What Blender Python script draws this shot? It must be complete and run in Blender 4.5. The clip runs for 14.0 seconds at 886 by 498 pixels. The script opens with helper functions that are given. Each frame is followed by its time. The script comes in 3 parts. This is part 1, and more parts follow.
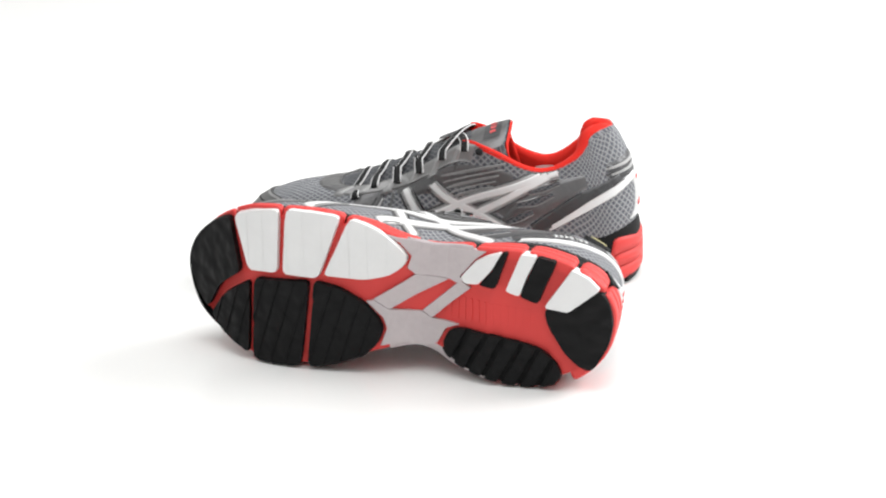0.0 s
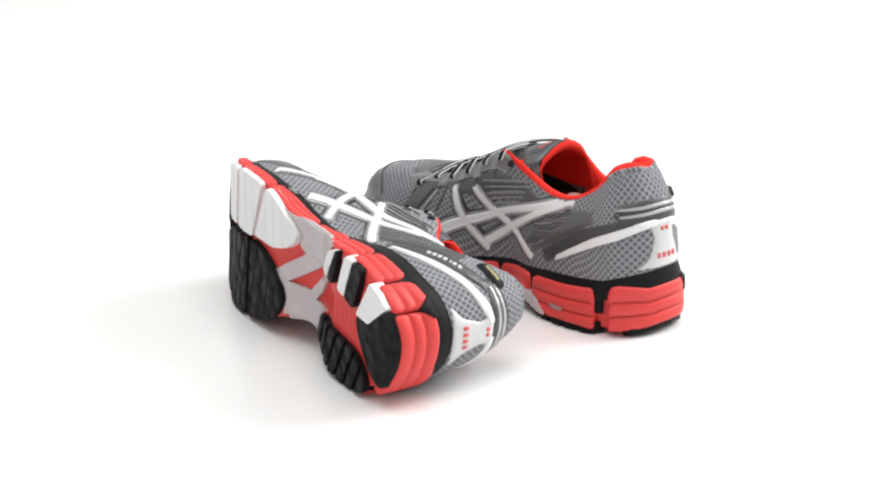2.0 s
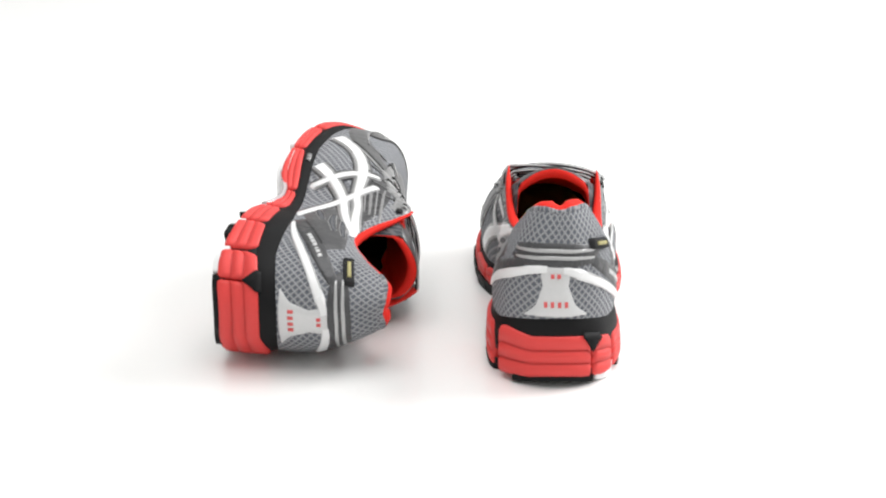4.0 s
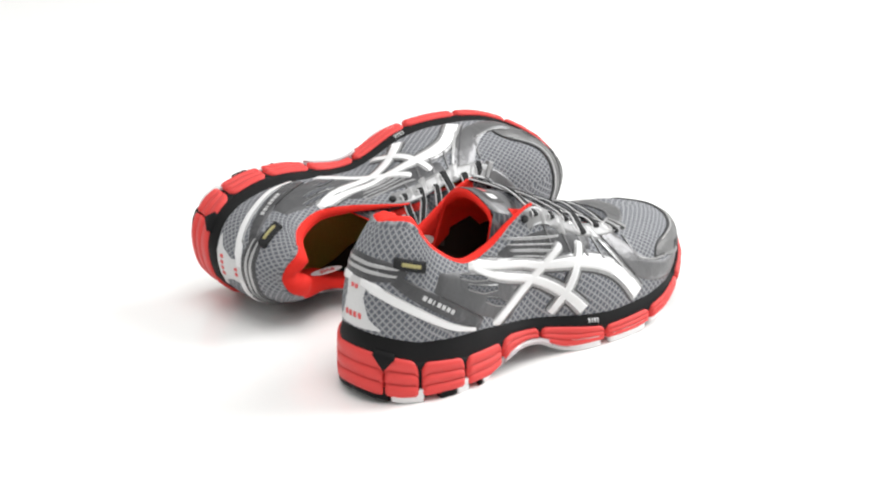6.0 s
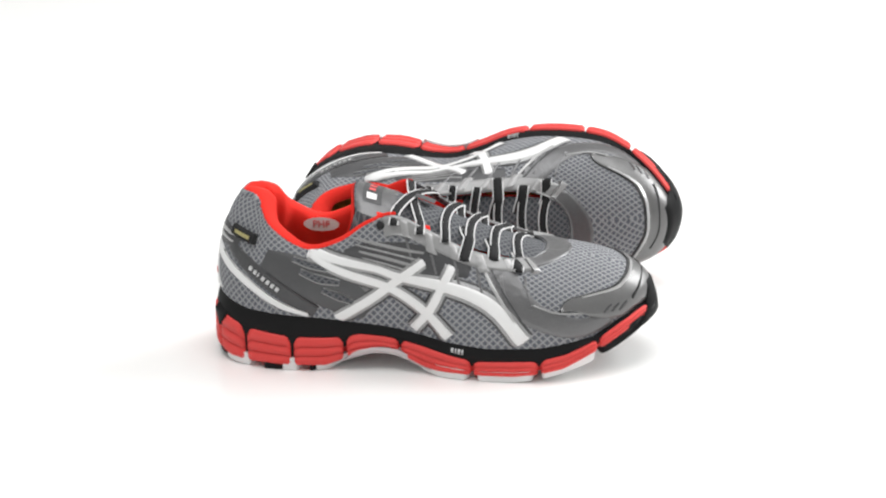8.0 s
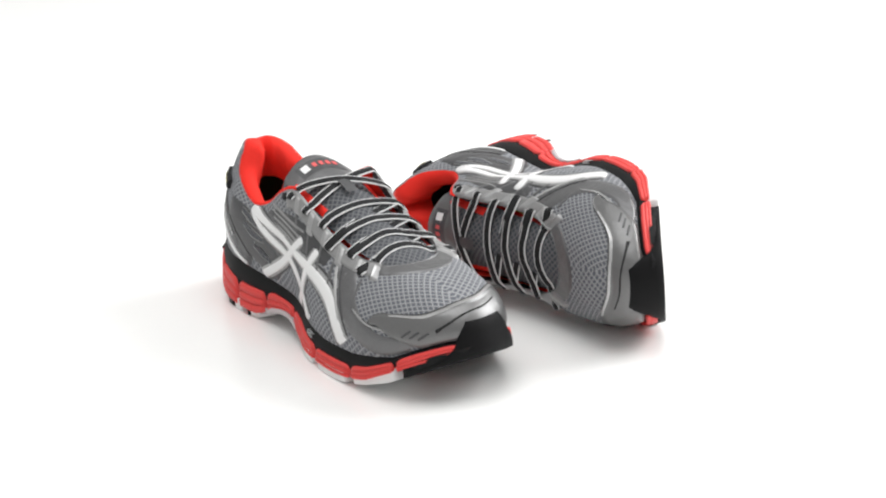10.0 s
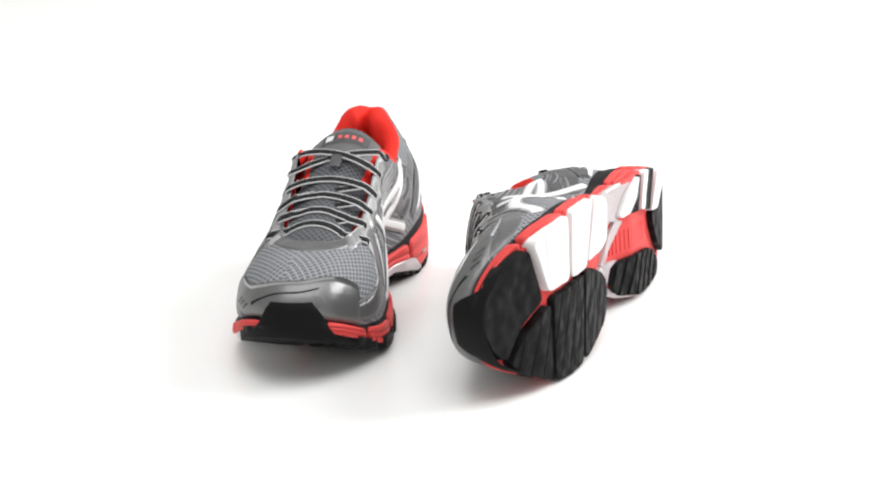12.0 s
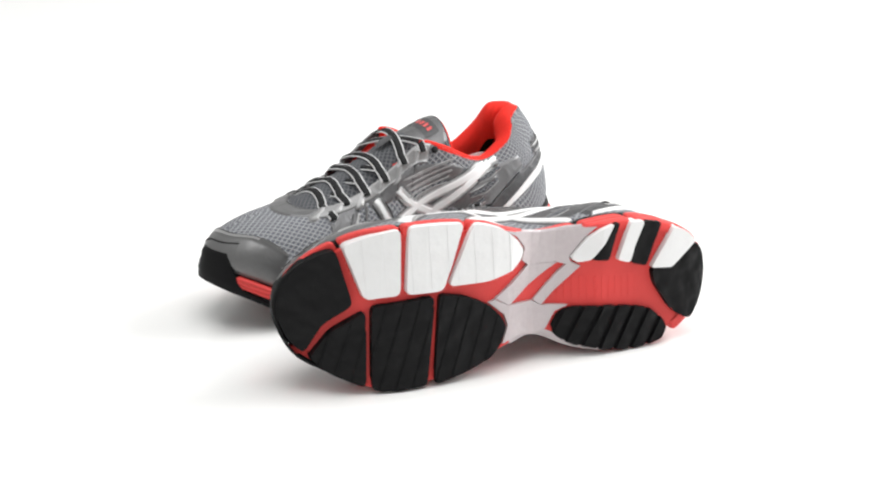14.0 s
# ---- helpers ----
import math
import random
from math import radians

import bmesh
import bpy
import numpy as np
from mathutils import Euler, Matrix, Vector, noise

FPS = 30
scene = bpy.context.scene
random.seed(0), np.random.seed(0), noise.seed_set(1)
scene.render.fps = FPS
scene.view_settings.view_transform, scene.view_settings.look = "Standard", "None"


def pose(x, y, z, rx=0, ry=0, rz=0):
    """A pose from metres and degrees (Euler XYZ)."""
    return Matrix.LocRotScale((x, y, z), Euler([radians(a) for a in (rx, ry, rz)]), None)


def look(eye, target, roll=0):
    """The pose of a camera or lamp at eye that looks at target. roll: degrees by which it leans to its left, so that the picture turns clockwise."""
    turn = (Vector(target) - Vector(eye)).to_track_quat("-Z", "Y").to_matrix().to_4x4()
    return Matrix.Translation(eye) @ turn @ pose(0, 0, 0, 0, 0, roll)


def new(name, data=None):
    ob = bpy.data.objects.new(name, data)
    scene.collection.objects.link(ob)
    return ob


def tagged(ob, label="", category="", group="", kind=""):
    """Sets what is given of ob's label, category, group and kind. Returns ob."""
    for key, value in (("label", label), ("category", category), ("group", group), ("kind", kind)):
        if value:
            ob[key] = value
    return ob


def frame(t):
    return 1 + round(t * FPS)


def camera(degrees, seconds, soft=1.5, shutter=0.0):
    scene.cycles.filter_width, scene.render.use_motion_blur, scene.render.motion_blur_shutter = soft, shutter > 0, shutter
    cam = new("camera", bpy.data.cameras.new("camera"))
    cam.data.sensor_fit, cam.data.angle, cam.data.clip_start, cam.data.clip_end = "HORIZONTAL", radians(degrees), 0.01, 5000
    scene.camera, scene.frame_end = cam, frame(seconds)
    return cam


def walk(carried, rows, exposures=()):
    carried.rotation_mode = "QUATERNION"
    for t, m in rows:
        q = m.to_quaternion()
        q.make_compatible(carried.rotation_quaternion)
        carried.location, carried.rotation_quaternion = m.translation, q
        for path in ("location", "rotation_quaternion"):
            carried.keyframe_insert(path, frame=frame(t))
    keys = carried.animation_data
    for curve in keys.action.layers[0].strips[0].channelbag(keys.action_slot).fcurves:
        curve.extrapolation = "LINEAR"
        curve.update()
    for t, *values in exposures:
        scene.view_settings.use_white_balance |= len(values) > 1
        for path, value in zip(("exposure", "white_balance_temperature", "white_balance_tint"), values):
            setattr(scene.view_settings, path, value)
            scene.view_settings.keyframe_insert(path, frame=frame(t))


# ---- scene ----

# ---- camera: it stands still before a turntable ----
AIM = (0.00025, -0.0004, 0.0396)
EYE = (0.0, -1.0995, 0.4318)
cam = camera(28.4, 14.0, soft=2.2)
walk(cam, [(0.0, look(EYE, AIM, -1.26)), (14.0, look(EYE, AIM, -1.26))])

# ---- light: a white studio sweep, one big soft key high behind on one side ----
world = bpy.data.worlds.new("studio")
scene.world = world
world.use_nodes = True
wn = world.node_tree.nodes
wn["Background"].inputs["Color"].default_value = (1.0, 1.0, 0.985, 1)
wn["Background"].inputs["Strength"].default_value = 0.6


def softbox(name, eye, target, size, watts, colour=(1, 1, 1)):
    data = bpy.data.lights.new(name, "AREA")
    data.shape, data.size, data.energy, data.color = "SQUARE", size, watts, colour
    ob = new(name, data)
    ob.matrix_world = look(eye, target)
    return tagged(ob, "large white studio softbox lamp", "lamp")


softbox("softbox_key", (1.72, 0.55, 1.2), (0, 0, 0), 1.2, 50)
softbox("softbox_top", (0.0, -0.25, 1.9), (0, 0, 0), 1.6, 25)


# ---- materials ----
def material(name, colour, rough=0.5, metal=0.0, spec=0.5, grain=0.06, scale=400.0, bump=0.1, stain=0.05, crease=0.0):
    """A plain surface with a fine grain and a broad unevenness."""
    mat = bpy.data.materials.new(name)
    mat.use_nodes = True
    nt = mat.node_tree
    bsdf = nt.nodes["Principled BSDF"]
    bsdf.inputs["Roughness"].default_value = rough
    bsdf.inputs["Metallic"].default_value = metal
    bsdf.inputs["Specular IOR Level"].default_value = spec
    tc = nt.nodes.new("ShaderNodeTexCoord")
    fine = nt.nodes.new("ShaderNodeTexNoise")
    fine.inputs["Scale"].default_value = scale
    fine.inputs["Detail"].default_value = 3
    broad = nt.nodes.new("ShaderNodeTexNoise")
    broad.inputs["Scale"].default_value = 28
    nt.links.new(tc.outputs["Object"], fine.inputs["Vector"])
    nt.links.new(tc.outputs["Object"], broad.inputs["Vector"])
    m1 = nt.nodes.new("ShaderNodeMix")
    m1.data_type = "RGBA"
    m1.inputs[6].default_value = (*[c * (1 - grain) for c in colour], 1)
    m1.inputs[7].default_value = (*[min(1, c * (1 + grain)) for c in colour], 1)
    nt.links.new(fine.outputs["Fac"], m1.inputs[0])
    m2 = nt.nodes.new("ShaderNodeMix")
    m2.data_type, m2.blend_type = "RGBA", "MULTIPLY"
    m2.inputs[7].default_value = (1 - stain * 2, 1 - stain * 2, 1 - stain * 2, 1)
    nt.links.new(broad.outputs["Fac"], m2.inputs[0])
    nt.links.new(m1.outputs[2], m2.inputs[6])
    nt.links.new(m2.outputs[2], bsdf.inputs["Base Color"])
    b = nt.nodes.new("ShaderNodeBump")
    b.inputs["Strength"].default_value = bump
    b.inputs["Distance"].default_value = 0.0006
    nt.links.new(fine.outputs["Fac"], b.inputs["Height"])
    nt.links.new(b.outputs["Normal"], bsdf.inputs["Normal"])
    if crease:
        folds = nt.nodes.new("ShaderNodeTexNoise")
        folds.inputs["Scale"].default_value = 75
        folds.inputs["Detail"].default_value = 2
        folds.inputs["Distortion"].default_value = 0.6
        nt.links.new(tc.outputs["Object"], folds.inputs["Vector"])
        b2 = nt.nodes.new("ShaderNodeBump")
        b2.inputs["Strength"].default_value = crease
        b2.inputs["Distance"].default_value = 0.004
        nt.links.new(folds.outputs["Fac"], b2.inputs["Height"])
        nt.links.new(b.outputs["Normal"], b2.inputs["Normal"])
        nt.links.new(b2.outputs["Normal"], bsdf.inputs["Normal"])
    return mat


def mesh_fabric(name, yarn, hole, pitch):
    """Open knit: diagonal cells laid out by the UV map, which is in metres."""
    mat = material(name, yarn, 0.75, 0, 0.3, 0.12, 900, 0.2)
    nt = mat.node_tree
    bsdf = nt.nodes["Principled BSDF"]
    uv = nt.nodes.new("ShaderNodeUVMap")
    sep = nt.nodes.new("ShaderNodeSeparateXYZ")
    nt.links.new(uv.outputs["UV"], sep.inputs[0])

    def calc(op, a, b):
        n = nt.nodes.new("ShaderNodeMath")
        n.operation = op
        n.inputs[2].default_value = 0.08
        for i, v in enumerate((a, b)):
            if isinstance(v, (int, float)):
                n.inputs[i].default_value = v
            else:
                nt.links.new(v, n.inputs[i])
        return n.outputs[0]

    ua = calc("MULTIPLY", calc("ADD", sep.outputs[0], sep.outputs[1]), 1 / pitch)
    va = calc("MULTIPLY", calc("SUBTRACT", sep.outputs[0], sep.outputs[1]), 1 / pitch)
    far = [calc("ABSOLUTE", calc("SUBTRACT", calc("FRACT", w, 0), 0.5), 0) for w in (ua, va)]
    cells = calc("SUBTRACT", 0.5, calc("SMOOTH_MAX", *far))
    ramp = nt.nodes.new("ShaderNodeValToRGB")
    ramp.color_ramp.elements[0].position = 0.09
    ramp.color_ramp.elements[0].color = (0, 0, 0, 1)
    ramp.color_ramp.elements[1].position = 0.21
    ramp.color_ramp.elements[1].color = (1, 1, 1, 1)
    nt.links.new(cells, ramp.inputs[0])
    old = bsdf.inputs["Base Color"].links[0].from_socket
    mix = nt.nodes.new("ShaderNodeMix")
    mix.data_type = "RGBA"
    mix.inputs[7].default_value = (*hole, 1)
    nt.links.new(ramp.outputs[0], mix.inputs[0])
    nt.links.new(old, mix.inputs[6])
    nt.links.new(mix.outputs[2], bsdf.inputs["Base Color"])
    b = nt.nodes.new("ShaderNodeBump")
    b.invert = True
    b.inputs["Strength"].default_value = 0.6
    b.inputs["Distance"].default_value = 0.0008
    nt.links.new(ramp.outputs[0], b.inputs["Height"])
    nt.links.new(bsdf.inputs["Normal"].links[0].from_socket, b.inputs["Normal"])
    nt.links.new(b.outputs["Normal"], bsdf.inputs["Normal"])
    return mat


FLOOR = material("white_sweep", (0.9, 0.9, 0.89), 0.22, 0, 0.5, 0.01, 300, 0.02, 0.01)
KNIT = mesh_fabric("grey_knit", (0.31, 0.315, 0.323), (0.112, 0.119, 0.137), 0.0050)
GREY = material("grey_synthetic", (0.16, 0.16, 0.163), 0.4, 0.6, 0.5, 0.1, 700, 0.15, crease=0.3)
DARK_FILM = material("dark_grey_film", (0.065, 0.065, 0.068), 0.42, 0.25, 0.5, 0.1, 700, 0.15, crease=0.5)
PANEL_FILM = material("panel_film", (0.08, 0.08, 0.083), 0.45, 0.3, 0.5, 0.1, 700, 0.15, crease=0.3)
TOE_FILM = material("toe_film", (0.17, 0.17, 0.17), 0.38, 0.6, 0.5, 0.08, 600, 0.1, crease=0.2)
SILVER_GREY = material("silver_grey_film", (0.28, 0.28, 0.28), 0.45, 0.45, 0.5, 0.08, 600, 0.1, crease=0.35)
SILVER_WHITE = material("pearl_film", (0.62, 0.62, 0.62), 0.35, 0.15, 0.5, 0.05, 500, 0.08, crease=0.2)
KNIT_FINE = mesh_fabric("fine_grey_knit", (0.14, 0.142, 0.148), (0.055, 0.06, 0.07), 0.0042)
SILVER_LOOP = material("loop_film", (0.33, 0.33, 0.33), 0.34, 0.3, 0.5, 0.08, 600, 0.1, crease=0.4)
SILVER = material("silver_film", (0.46, 0.46, 0.46), 0.32, 0.35, 0.5, 0.06, 500, 0.08, crease=0.3)
WHITE_FILM = material("white_film", (0.78, 0.78, 0.78), 0.35, 0, 0.5, 0.03, 500, 0.06)
RED_FOAM = material("red_foam", (0.72, 0.055, 0.05), 0.55, 0, 0.4, 0.06, 900, 0.15)
RED_CLOTH = material("red_lining", (0.78, 0.03, 0.02), 0.8, 0, 0.2, 0.15, 1100, 0.3)
BLACK_RUBBER = material("black_rubber", (0.006, 0.006, 0.0065), 0.6, 0, 0.12, 0.2, 600, 0.15)
BLACK_TREAD = material("black_tread", (0.008, 0.008, 0.0085), 0.58, 0, 0.13, 0.2, 110, 0.9)
BLACK_BAND = material("black_band", (0.008, 0.008, 0.0085), 0.6, 0, 0.15, 0.2, 600, 0.15)
WHITE_RUBBER = material("white_rubber", (0.8, 0.8, 0.8), 0.4, 0, 0.45, 0.04, 110, 0.9)
PLATE = material("grey_plastic", (0.56, 0.5, 0.51), 0.24, 0.1, 0.5, 0.06, 300, 0.05, 0.12, crease=0.35)
INSOLE = material("olive_insole", (0.34, 0.31, 0.05), 0.85, 0, 0.2, 0.15, 800, 0.2)
LACE_BLACK = material("black_lace", (0.011, 0.011, 0.012), 0.75, 0, 0.3, 0.3, 1500, 0.4)
LACE_WHITE = material("white_lace_edge", (0.68, 0.68, 0.68), 0.75, 0, 0.3, 0.1, 1500, 0.4)
BLACK_CLOTH = material("black_cloth", (0.02, 0.02, 0.021), 0.8, 0, 0.3, 0.2, 900, 0.3)
YELLOW = material("yellow_print", (0.38, 0.34, 0.14), 0.5)
RED_PRINT = material("red_print", (0.68, 0.1, 0.1), 0.5)
for node in BLACK_TREAD.node_tree.nodes:
    if node.type == "BUMP":
        node.inputs["Distance"].default_value = 0.0045
    if node.type == "TEX_NOISE":
        node.inputs["Detail"].default_value = 0.5


# ---- the setting ----
def setting():
    bm = bmesh.new()
    bmesh.ops.create_grid(bm, x_segments=8, y_segments=8, size=3.0)
    me = bpy.data.meshes.new("floor")
    bm.to_mesh(me)
    me.materials.append(FLOOR)
    floor = new("floor", me)
    floor.location.z = -0.0022
    tagged(floor, "smooth white studio floor with a soft sheen", "floor", kind="structure")
    # the sweep behind: a quarter turn and then upright
    bm = bmesh.new()
    prof = [(2.2 + 0.8 * math.sin(a), 0.8 - 0.8 * math.cos(a) + 0.002) for a in [i * math.pi / 24 for i in range(13)]] + [(3.0, 3.0)]
    rows = [[bm.verts.new((x, y, z)) for y, z in prof] for x in (-3.0, 0.0, 3.0)]
    for a, b in zip(rows, rows[1:]):
        for i in range(len(prof) - 1):
            bm.faces.new((a[i], b[i], b[i + 1], a[i + 1]))
    me = bpy.data.meshes.new("backdrop")
    bm.to_mesh(me)
    me.materials.append(FLOOR)
    me.shade_smooth()
    tagged(new("backdrop", me), "seamless white paper backdrop sweep", "backdrop", kind="structure")


setting()


# ---- shoe: curves in millimetres, x to the toe, lateral side at -y (right shoe) ----
def table(pairs):
    xs, ys = zip(*pairs)
    return lambda x: float(np.interp(x, xs, ys))


def catmull(pts, n, closed=True):
    """n samples on each span of a smooth curve through pts."""
    p = [np.array(q, float) for q in pts]
    out = []
    m = len(p)
    for i in range(m if closed else m - 1):
        a = p[(i - 1) % m] if closed or i > 0 else 2 * p[0] - p[1]
        b, c = p[i], p[(i + 1) % m]
        d = p[(i + 2) % m] if closed or i + 2 < m else 2 * p[-1] - p[-2]
        for k in range(n):
            t = k / n
            out.append(0.5 * (2 * b + (c - a) * t + (2 * a - 5 * b + 4 * c - d) * t * t + (3 * b - a - 3 * c + d) * t ** 3))
    if not closed:
        out.append(p[-1])
    return np.array(out)


SPAN = 7
LAST = [(3, 0), (6, -16), (19, -31), (45, -40), (70, -41), (95, -37.5), (118, -35), (138, -39), (158, -45.5), (183, -48.5), (210, -47.5),
        (233, -44), (251, -36), (267, -24), (279.5, -7), (281.5, 10), (272, 31), (252, 44), (226, 53), (195, 51), (168, 45), (147, 35),
        (122, 29.5), (97, 38.5), (68, 42.5), (43, 41), (23, 34.5), (8, 19)]
OUTLINE = catmull(LAST, SPAN)
NS = len(OUTLINE)
_d = np.roll(OUTLINE, -1, 0) - np.roll(OUTLINE, 1, 0)
NORMAL = np.stack([_d[:, 1], -_d[:, 0]], 1)
NORMAL /= np.linalg.norm(NORMAL, axis=1)[:, None]
PITCH = float(np.linalg.norm(np.roll(OUTLINE, -1, 0) - OUTLINE, axis=1).mean())
if NORMAL[0][0] > 0:
    NORMAL = -NORMAL
OUTLINE = OUTLINE - 1.8 * NORMAL
# upper edge of collar, eyestay and throat, station by station
TOPS_LAT = [(24.5, -3, 103), (27.5, -12, 104), (38, -19.5, 102), (47, -27.5, 87.5), (68, -30, 74.5), (89, -30, 79), (108, -30, 91.5), (125, -28.5, 97),
            (145, -26, 87), (165, -24, 76), (188, -21, 69), (204, -14, 67), (210, -7, 67), (212, -1, 67)]
TOPS_MED = [(212, 5, 67), (212, 11, 67), (210, 18, 67.2), (204, 24, 67.8), (190, 29, 70.5), (167, 29, 78), (147, 28.5, 89), (127, 28.5, 100),
            (110, 30, 95), (86, 29, 82), (68, 25.5, 79), (49, 23, 88), (39.5, 15, 99.5), (28.5, 7.2, 103.5)]
TOPLINE = catmull(TOPS_LAT + TOPS_MED, SPAN)
fox_top = table([(0, 44), (8, 41), (30, 35), (75, 32), (113, 26), (153, 20.5), (180, 18), (214, 19), (246, 25), (260, 32.3), (272, 37.8), (283, 40.5)])
red_top = table([(0, 33), (6, 31), (30, 23), (60, 19.5), (90, 19), (101, 21), (126, 18), (166, 11), (176, 10), (211, 11), (228, 15), (245, 22), (260, 30.5), (272, 36), (282, 39)])
rocker = table([(0, 7), (8, 3), (18, 0.8), (30, 0), (198, 0), (212, 1.5), (225, 4.5), (243, 10.5), (258, 18.5), (270, 25), (282, 31)])
arch = table([(0, 0), (80, 0), (95, 5), (110, 9), (124, 8), (142, 1), (150, 0), (300, 0)])


def upper_point(i, h):
    """The outer skin: from the band (h=0) to the top edge (h=1) at outline sample i."""
    o, n, top = OUTLINE[i % NS], NORMAL[i % NS], TOPLINE[i % NS]
    fz = fox_top(o[0])
    base = np.array([*(o - 2.4 * n), fz])
    rise = top[2] - fz
    toe = min(1.0, max(0.0, (o[0] - 190) / 80.0))
    heel = min(1.0, max(0.0, (40 - o[0]) / 40.0))
    p1 = base + np.array([*(n * (2.0 - 1.5 * heel + 2.0 * toe)), rise * (0.38 + 0.24 * toe)])
    full = 2.2 * (1 - toe) * (1 - heel) if o[1] < 0 else 0.0
    lean = 0.36 + 0.18 * toe - 0.04 * heel
    p2 = top + np.array([*((base - top)[:2] * lean + n * (2.5 + 2 * heel + full)), -rise * ((0.26 - 0.1 * heel) * (1 - toe) + 0.02 * toe)])
    return base * (1 - h) ** 3 + 3 * p1 * h * (1 - h) ** 2 + 3 * p2 * h * h * (1 - h) + top * h ** 3


def finish(bm, flip):
    """Millimetres to metres, mirrored for the left shoe."""
    for v in bm.verts:
        v.co = Vector((v.co.x * 0.001, v.co.y * (-0.001 if flip else 0.001), v.co.z * 0.001))
    if flip:
        bmesh.ops.reverse_faces(bm, faces=bm.faces[:])


def part(name, bm, mat, parent, label="", smooth=True, flip=False):
    finish(bm, flip)
    me = bpy.data.meshes.new(name)
    bm.to_mesh(me)
    bm.free()
    me.materials.append(mat)
    if smooth:
        me.shade_smooth()
    ob = new(name, me)
    ob.parent = parent
    if label:
        ob["label"] = label
    return ob


def sheet(rows, closed_u=False, closed_v=False):
    """A bmesh skin over rows of points."""
    bm = bmesh.new()
    vs = [[bm.verts.new(p) for p in r] for r in rows]
    nu, nv = len(vs), len(vs[0])
    for i in range(nu if closed_u else nu - 1):
        for j in range(nv if closed_v else nv - 1):
            a, b = vs[i], vs[(i + 1) % nu]
            bm.faces.new((a[j], a[(j + 1) % nv], b[(j + 1) % nv], b[j]))
    return bm, vs


def outward(bm):
    bmesh.ops.recalc_face_normals(bm, faces=bm.faces[:])


def ring(offset, height):
    return [(*(OUTLINE[i] + NORMAL[i] * offset), height(OUTLINE[i][0])) for i in range(NS)]


def slab(poly, low, high, cut=9.0):
    """A flat piece cut to a polygon, its under side following the rocker of the sole."""
    bm = bmesh.new()
    f = bm.faces.new([bm.verts.new((x, y, low)) for x, y in poly])
    got = bmesh.ops.extrude_face_region(bm, geom=[f])
    for v in got["geom"]:
        if isinstance(v, bmesh.types.BMVert):
            v.co.z = high
    x0, x1 = min(p[0] for p in poly), max(p[0] for p in poly)
    x = math.ceil(x0 / cut) * cut
    while x < x1:
        if x - x0 > 0.5 and x1 - x > 0.5:
            bmesh.ops.bisect_plane(bm, geom=bm.verts[:] + bm.edges[:] + bm.faces[:], plane_co=(x, 0, 0), plane_no=(1, 0, 0))
        x += cut
    for v in bm.verts:
        v.co.z += rocker(v.co.x) + arch(v.co.x)
    cx, cy = sum(p[0] for p in poly) / len(poly), sum(p[1] for p in poly) / len(poly)
    for v in bm.verts:
        if v.co.z < 0.5 * (low + high) + rocker(v.co.x) + arch(v.co.x):
            r = math.hypot(v.co.x - cx, v.co.y - cy)
            if r > 3:
                v.co.x += (cx - v.co.x) * 0.5 / r
                v.co.y += (cy - v.co.y) * 0.5 / r
    outward(bm)
    return bm


from mathutils.bvhtree import BVHTree

SKIN = [[upper_point(i, j / 24) for j in range(25)] for i in range(NS)]


def skin_tree():
    vs = [tuple(p) for r in SKIN for p in r]
    fs = [(i * 25 + j, i * 25 + j + 1, ((i + 1) % NS) * 25 + j + 1, ((i + 1) % NS) * 25 + j) for i in range(NS) for j in range(24)]
    return BVHTree.FromPolygons(vs, fs)


TREE = skin_tree()
HEART = Vector((120, 0, 55))


def on_side(side, x, z):
    """Where the level line at x, z from that side (-1 lateral, 1 medial) meets the skin, and the way out."""
    place, n, _, _ = TREE.ray_cast(Vector((x, side * 140, z)), Vector((0, -side, 0)))
    if place is None or place.y * side < 4:
        place, n, _, _ = TREE.find_nearest(Vector((x, side * 34, z)))
    if n.dot(Vector((0.001, side, 0.1))) < 0:
        n = -n
    return place, n


def from_heel(y, z):
    place, n, _, _ = TREE.ray_cast(Vector((-120, y, z)), Vector((1, 0, 0)))
    if place is None or place.x > 32:
        place, n, _, _ = TREE.find_nearest(Vector((5, y, max(z, 43))))
    if n.x > 0:
        n = -n
    return place, n


def strip(path, widths, where, thick=0.9, step=6):
    """A raised band on the skin along a path in a flat view of one side; widths along it."""
    c = catmull(path, step, closed=False)
    w = np.interp(np.linspace(0, 1, len(c)), np.linspace(0, 1, len(widths)), widths)
    d = np.gradient(c, axis=0)
    d /= np.linalg.norm(d, axis=1)[:, None] + 1e-9
    cross = [(-1.0, -0.4), (-0.86, thick), (-0.43, thick * 1.05), (0, thick * 1.1), (0.43, thick * 1.05), (0.86, thick), (1.0, -0.4)]
    rows = []
    for k, (p, t, ww) in enumerate(zip(c, d, w)):
        end = k in (0, len(c) - 1)
        row = []
        for u, lift in cross:
            q = p + np.array([-t[1], t[0]]) * u * ww / 2
            place, n = where(q[0], q[1])
            row.append(place + n * (-0.4 if end else lift))
        rows.append(row)
    bm, _ = sheet(rows)
    return bm


def toward_heart(bm):
    """Faces look away from the middle of the shoe."""
    for f in bm.faces:
        f.normal_update()
        if f.normal.dot(f.calc_center_median() - HEART) < 0:
            f.normal_flip()


